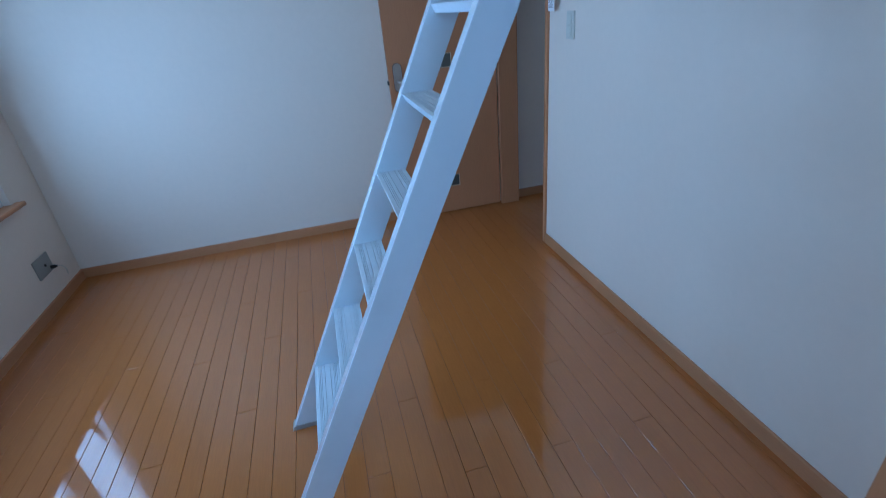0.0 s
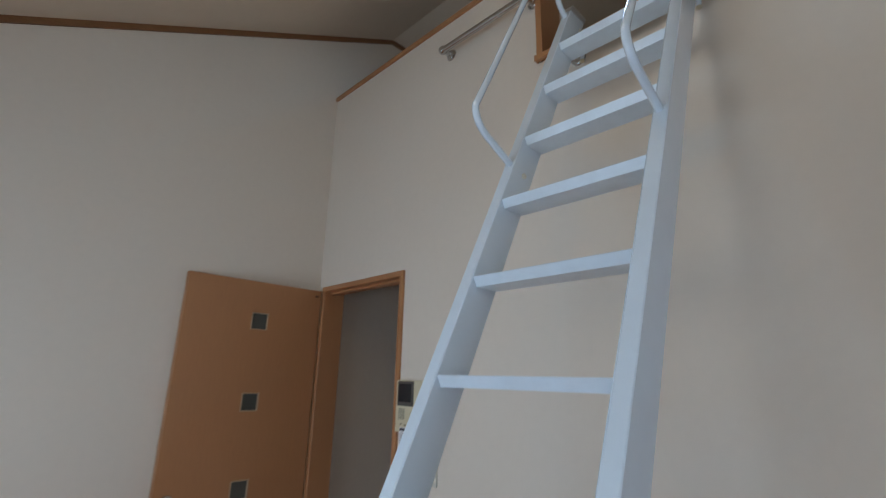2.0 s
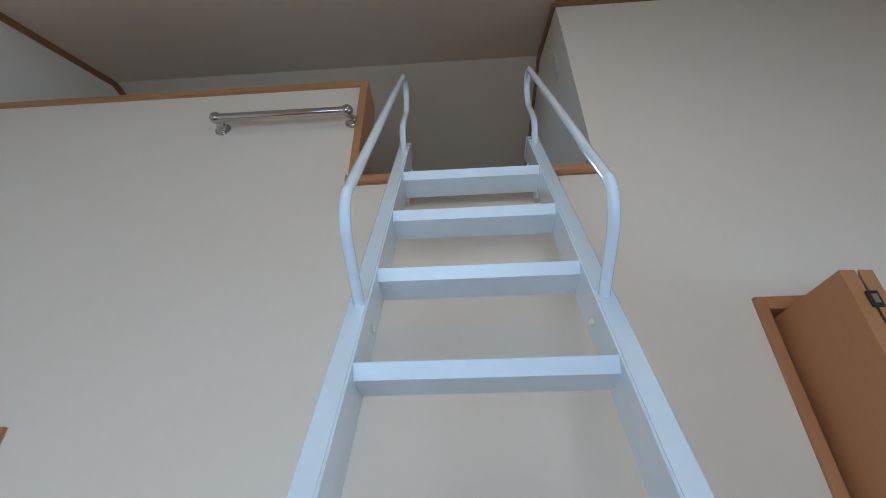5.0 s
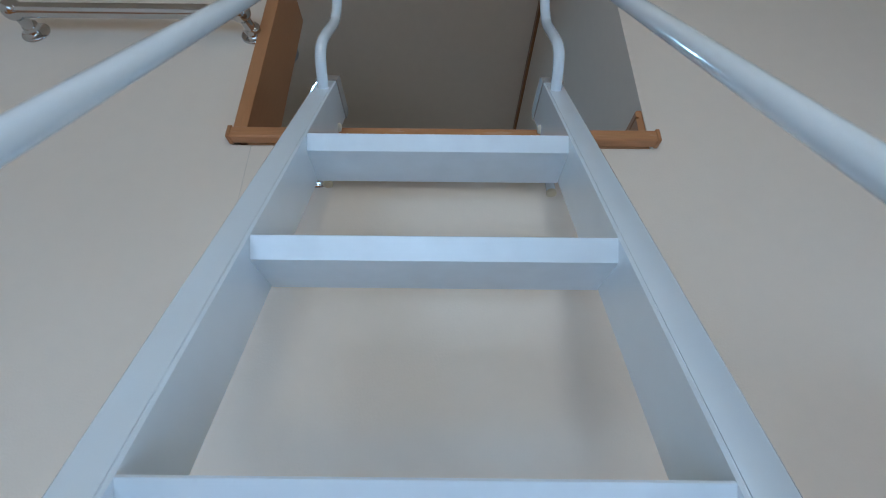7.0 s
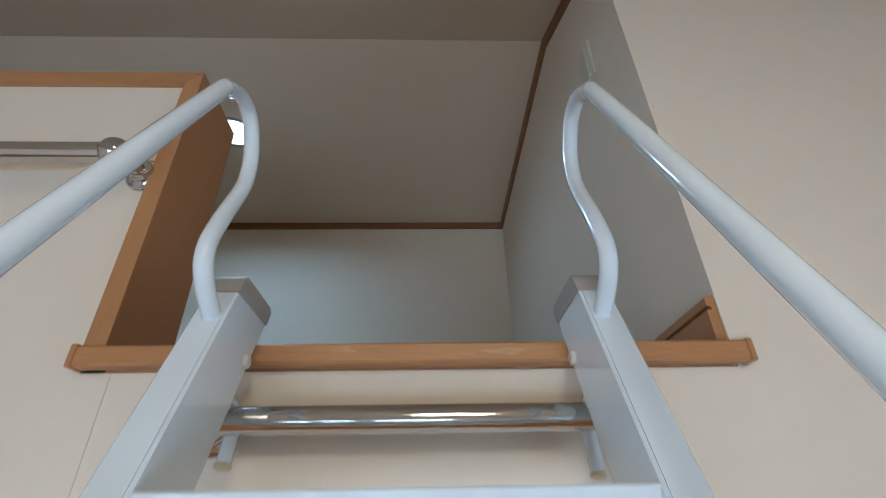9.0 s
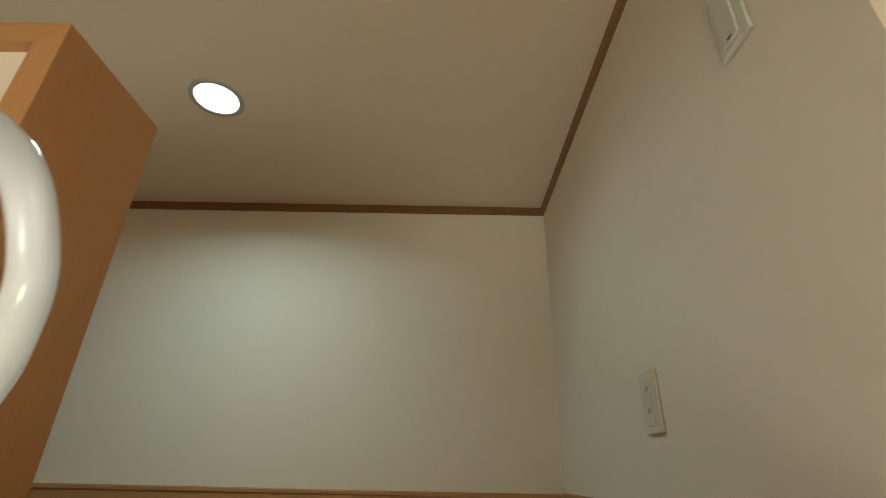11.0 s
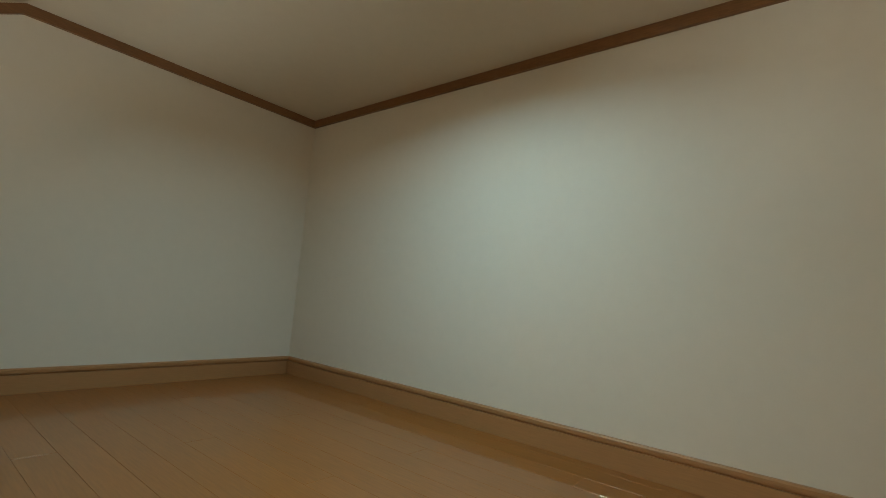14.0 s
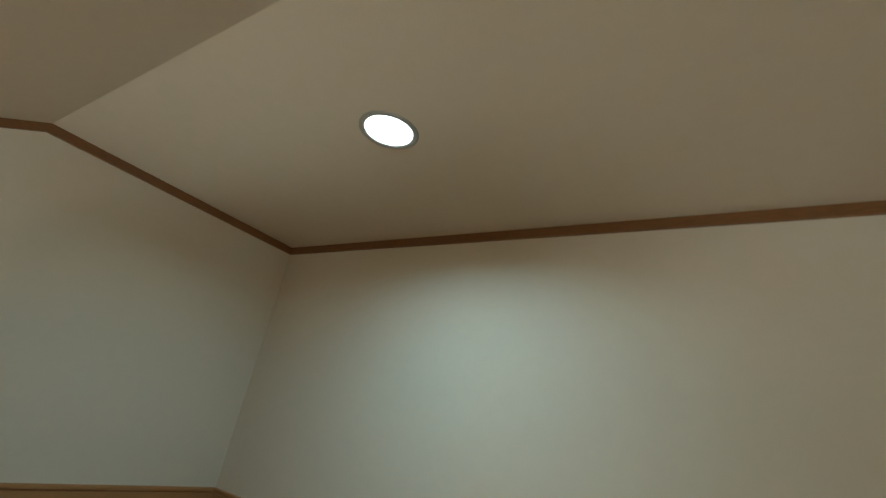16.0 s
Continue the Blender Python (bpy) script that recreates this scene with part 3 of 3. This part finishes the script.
# ---- folding closet doors ----
CX0, CX1, CZ = CLOSET
bm = bmesh.new()
box(bm, CX0 - 0.028, CX0, -0.012, WALL, 0, CZ + 0.036, bevel=0.002)
box(bm, CX1, CX1 + 0.028, -0.012, WALL, 0, CZ + 0.036, bevel=0.002)
box(bm, CX0, CX1, -0.012, WALL, CZ, CZ + 0.036, bevel=0.002)
structure("closet_frame", bm, DOORWOOD, "tan wooden frame round the closet opening", "closet frame")
structure("closet_track", B(CX0, CX1, 0.035, 0.075, CZ - 0.012, CZ - 0.0005), BLACK, "dark sliding track of the closet", "track")


def slab(p, q, t, z0, z1):
    d = Vector((q[0] - p[0], q[1] - p[1])).normalized()
    s = Vector((-d.y, d.x)) * t
    return prism(bmesh.new(), [p, q, (q[0] + s.x, q[1] + s.y), (p[0] + s.x, p[1] + s.y)], "z", z0, z1, 0.002)


fold = thing("closet_door", "tan wooden folding closet door, folded partly open", "closet door", kind="structure")
part("panel", slab((2.668, 0.070), (2.686, -0.224), 0.034, 0.012, CZ - 0.014), DOORWOOD, fold)
bm = prism(bmesh.new(), [(2.7245, -0.2225), (2.757, -0.2195), (2.945, 0.030), (2.905, 0.045)], "z", 0.012, CZ - 0.014, 0.002)
part("panel", bm, DOORWOOD, fold)
for z in (2.165, 1.20, 0.25):
    h = part("hinge", B(2.712, 2.735, -0.2285, -0.2225, z, z + 0.036, bevel=0.001), BLACK, fold, "dark fold hinge")
    part("hinge_plate", B(2.718, 2.729, -0.2295, -0.228, z + 0.008, z + 0.028), STEEL, h)

# ---- loft fittings ----
ls = thing("loft_switch", "ivory rocker switch plate on the loft wall", "switch")
part("plate", B(X_LOFT - 0.008, X_LOFT - 0.0005, 0.135, 0.203, 3.470, 3.590, bevel=0.003, seg=2), IVORY, ls)
part("rocker", B(X_LOFT - 0.012, X_LOFT - 0.007, 0.150, 0.188, 3.480, 3.580, bevel=0.002), IVORY, ls)
part("indicator", B(X_LOFT - 0.0128, X_LOFT - 0.0118, 0.164, 0.174, 3.485, 3.489), GREYBEZEL, ls)
lo = thing("loft_socket", "ivory double power socket on the loft wall", "socket")
part("plate", B(X_LOFT - 0.008, X_LOFT - 0.0005, 0.627, 0.700, 2.984, 3.103, bevel=0.003, seg=2), IVORY, lo)
part("insert", B(X_LOFT - 0.0095, X_LOFT - 0.0075, 0.647, 0.680, 2.998, 3.089, bevel=0.001), IVORY, lo)
for z in (3.025, 3.068):
    for y in (0.658, 0.669):
        part("slot", B(X_LOFT - 0.0100, X_LOFT - 0.0090, y - 0.001, y + 0.001, z - 0.005, z + 0.005), BLACK, lo)

dl = thing("downlight", "round white recessed downlight glowing in the loft ceiling", "downlight")
LX, LY = LOFT_LAMP
bm = bmesh.new()
sides, rings = 40, [(0.083, 0.0), (0.082, -0.004), (0.070, -0.005), (0.066, -0.001), (0.066, 0.0)]
loops = [[bm.verts.new((LX + r * math.cos(2 * math.pi * k / sides), LY + r * math.sin(2 * math.pi * k / sides), Z_TOP + z)) for k in range(sides)] for r, z in rings]
for a, b in zip(loops, loops[1:]):
    for k in range(sides):
        bm.faces.new((a[k], a[(k + 1) % sides], b[(k + 1) % sides], b[k])).smooth = True
part("rim", bm, CAPGREY, dl, "pale metal rim")
part("lens", disc_stack(bmesh.new(), (LX, LY, Z_TOP - 0.0005), (0, 0, -1), [(0, 0.066), (0.0012, 0.066)], 40), LAMPGLOW, dl, "glowing white lens")


# ---- ceiling lamp of the room ----
room_lamp = thing("ceiling_lamp", "round white ceiling lamp, lit, on the sloping ceiling", "ceiling lamp")
lx, ly = ROOM_LAMP
down = Vector((0, SLOPE, -1)).normalized()
top = Vector((lx, ly, ceil_z(ly)))
part("base", disc_stack(bmesh.new(), top, down, [(0.001, 0.150), (0.022, 0.150), (0.026, 0.146)], 40), IVORY, room_lamp, "white metal base ring")
part("shade", disc_stack(bmesh.new(), top, down, [(0.0265, 0.142), (0.045, 0.140), (0.062, 0.125), (0.072, 0.095), (0.077, 0.050), (0.078, 0.010)], 40), ROOMGLOW, room_lamp, "glowing milky white shade")


# ---- planks ----
def planks(parent, x0, x1, y0, y1, z, phase, shift, mat, gap, c):
    w, t = 0.0757, 0.009
    shared = {}
    row = 0
    y = phase - math.ceil((phase - y0) / w) * w
    rng = random.Random(7)
    offs = [0.0, 0.909, 0.45, 1.36]
    while y < y1 - 0.004:
        a, b = max(y, y0), min(y + w, y1)
        x = x0 - (offs[row % 4] + shift + rng.choice((0, 0.08, -0.08))) % 1.818
        while x < x1:
            p, q = max(x, x0), min(x + 1.818, x1)
            if q - p > 0.02 and b - a > 0.01:
                key = (round(q - p, 3), round(b - a, 3))
                if key not in shared:
                    bm = bmesh.new()
                    lx, ly = (q - p) / 2 - gap / 2, (b - a) / 2 - gap / 2
                    lo = [bm.verts.new((sx * lx, sy * ly, -t)) for sx, sy in ((-1, -1), (1, -1), (1, 1), (-1, 1))]
                    mid = [bm.verts.new((sx * lx, sy * ly, -c)) for sx, sy in ((-1, -1), (1, -1), (1, 1), (-1, 1))]
                    hi = [bm.verts.new((sx * (lx - c), sy * (ly - c), 0)) for sx, sy in ((-1, -1), (1, -1), (1, 1), (-1, 1))]
                    for r0, r1 in ((lo, mid), (mid, hi)):
                        for k in range(4):
                            bm.faces.new((r0[k], r0[(k + 1) % 4], r1[(k + 1) % 4], r1[k]))
                    bm.faces.new(hi)
                    me = bpy.data.meshes.new("plank")
                    bm.to_mesh(me)
                    bm.free()
                    me.materials.append(mat)
                    shared[key] = me
                ob = new("plank", shared[key])
                ob.location = ((p + q) / 2, (a + b) / 2, z)
                ob.parent = parent
            x += 1.818
        y += w
        row += 1


planks(bpy.data.objects["floor"], 0, X_EAST, Y_SOUTH, 0.0, 0.0, -1.926, 0.62, FLOORWOOD, 0.0008, 0.0013)
planks(bpy.data.objects["floor"], 0, 1.05, 0.0, Y_BACK, 0.0, -1.926, 0.62, FLOORWOOD, 0.0008, 0.0013)
planks(bpy.data.objects["loft_floor"], 0, X_LOFT, WALL, Y_BACK, Z_LOFT, 0.588, 0.27, LOFTWOOD, 0.0003, 0.0005)
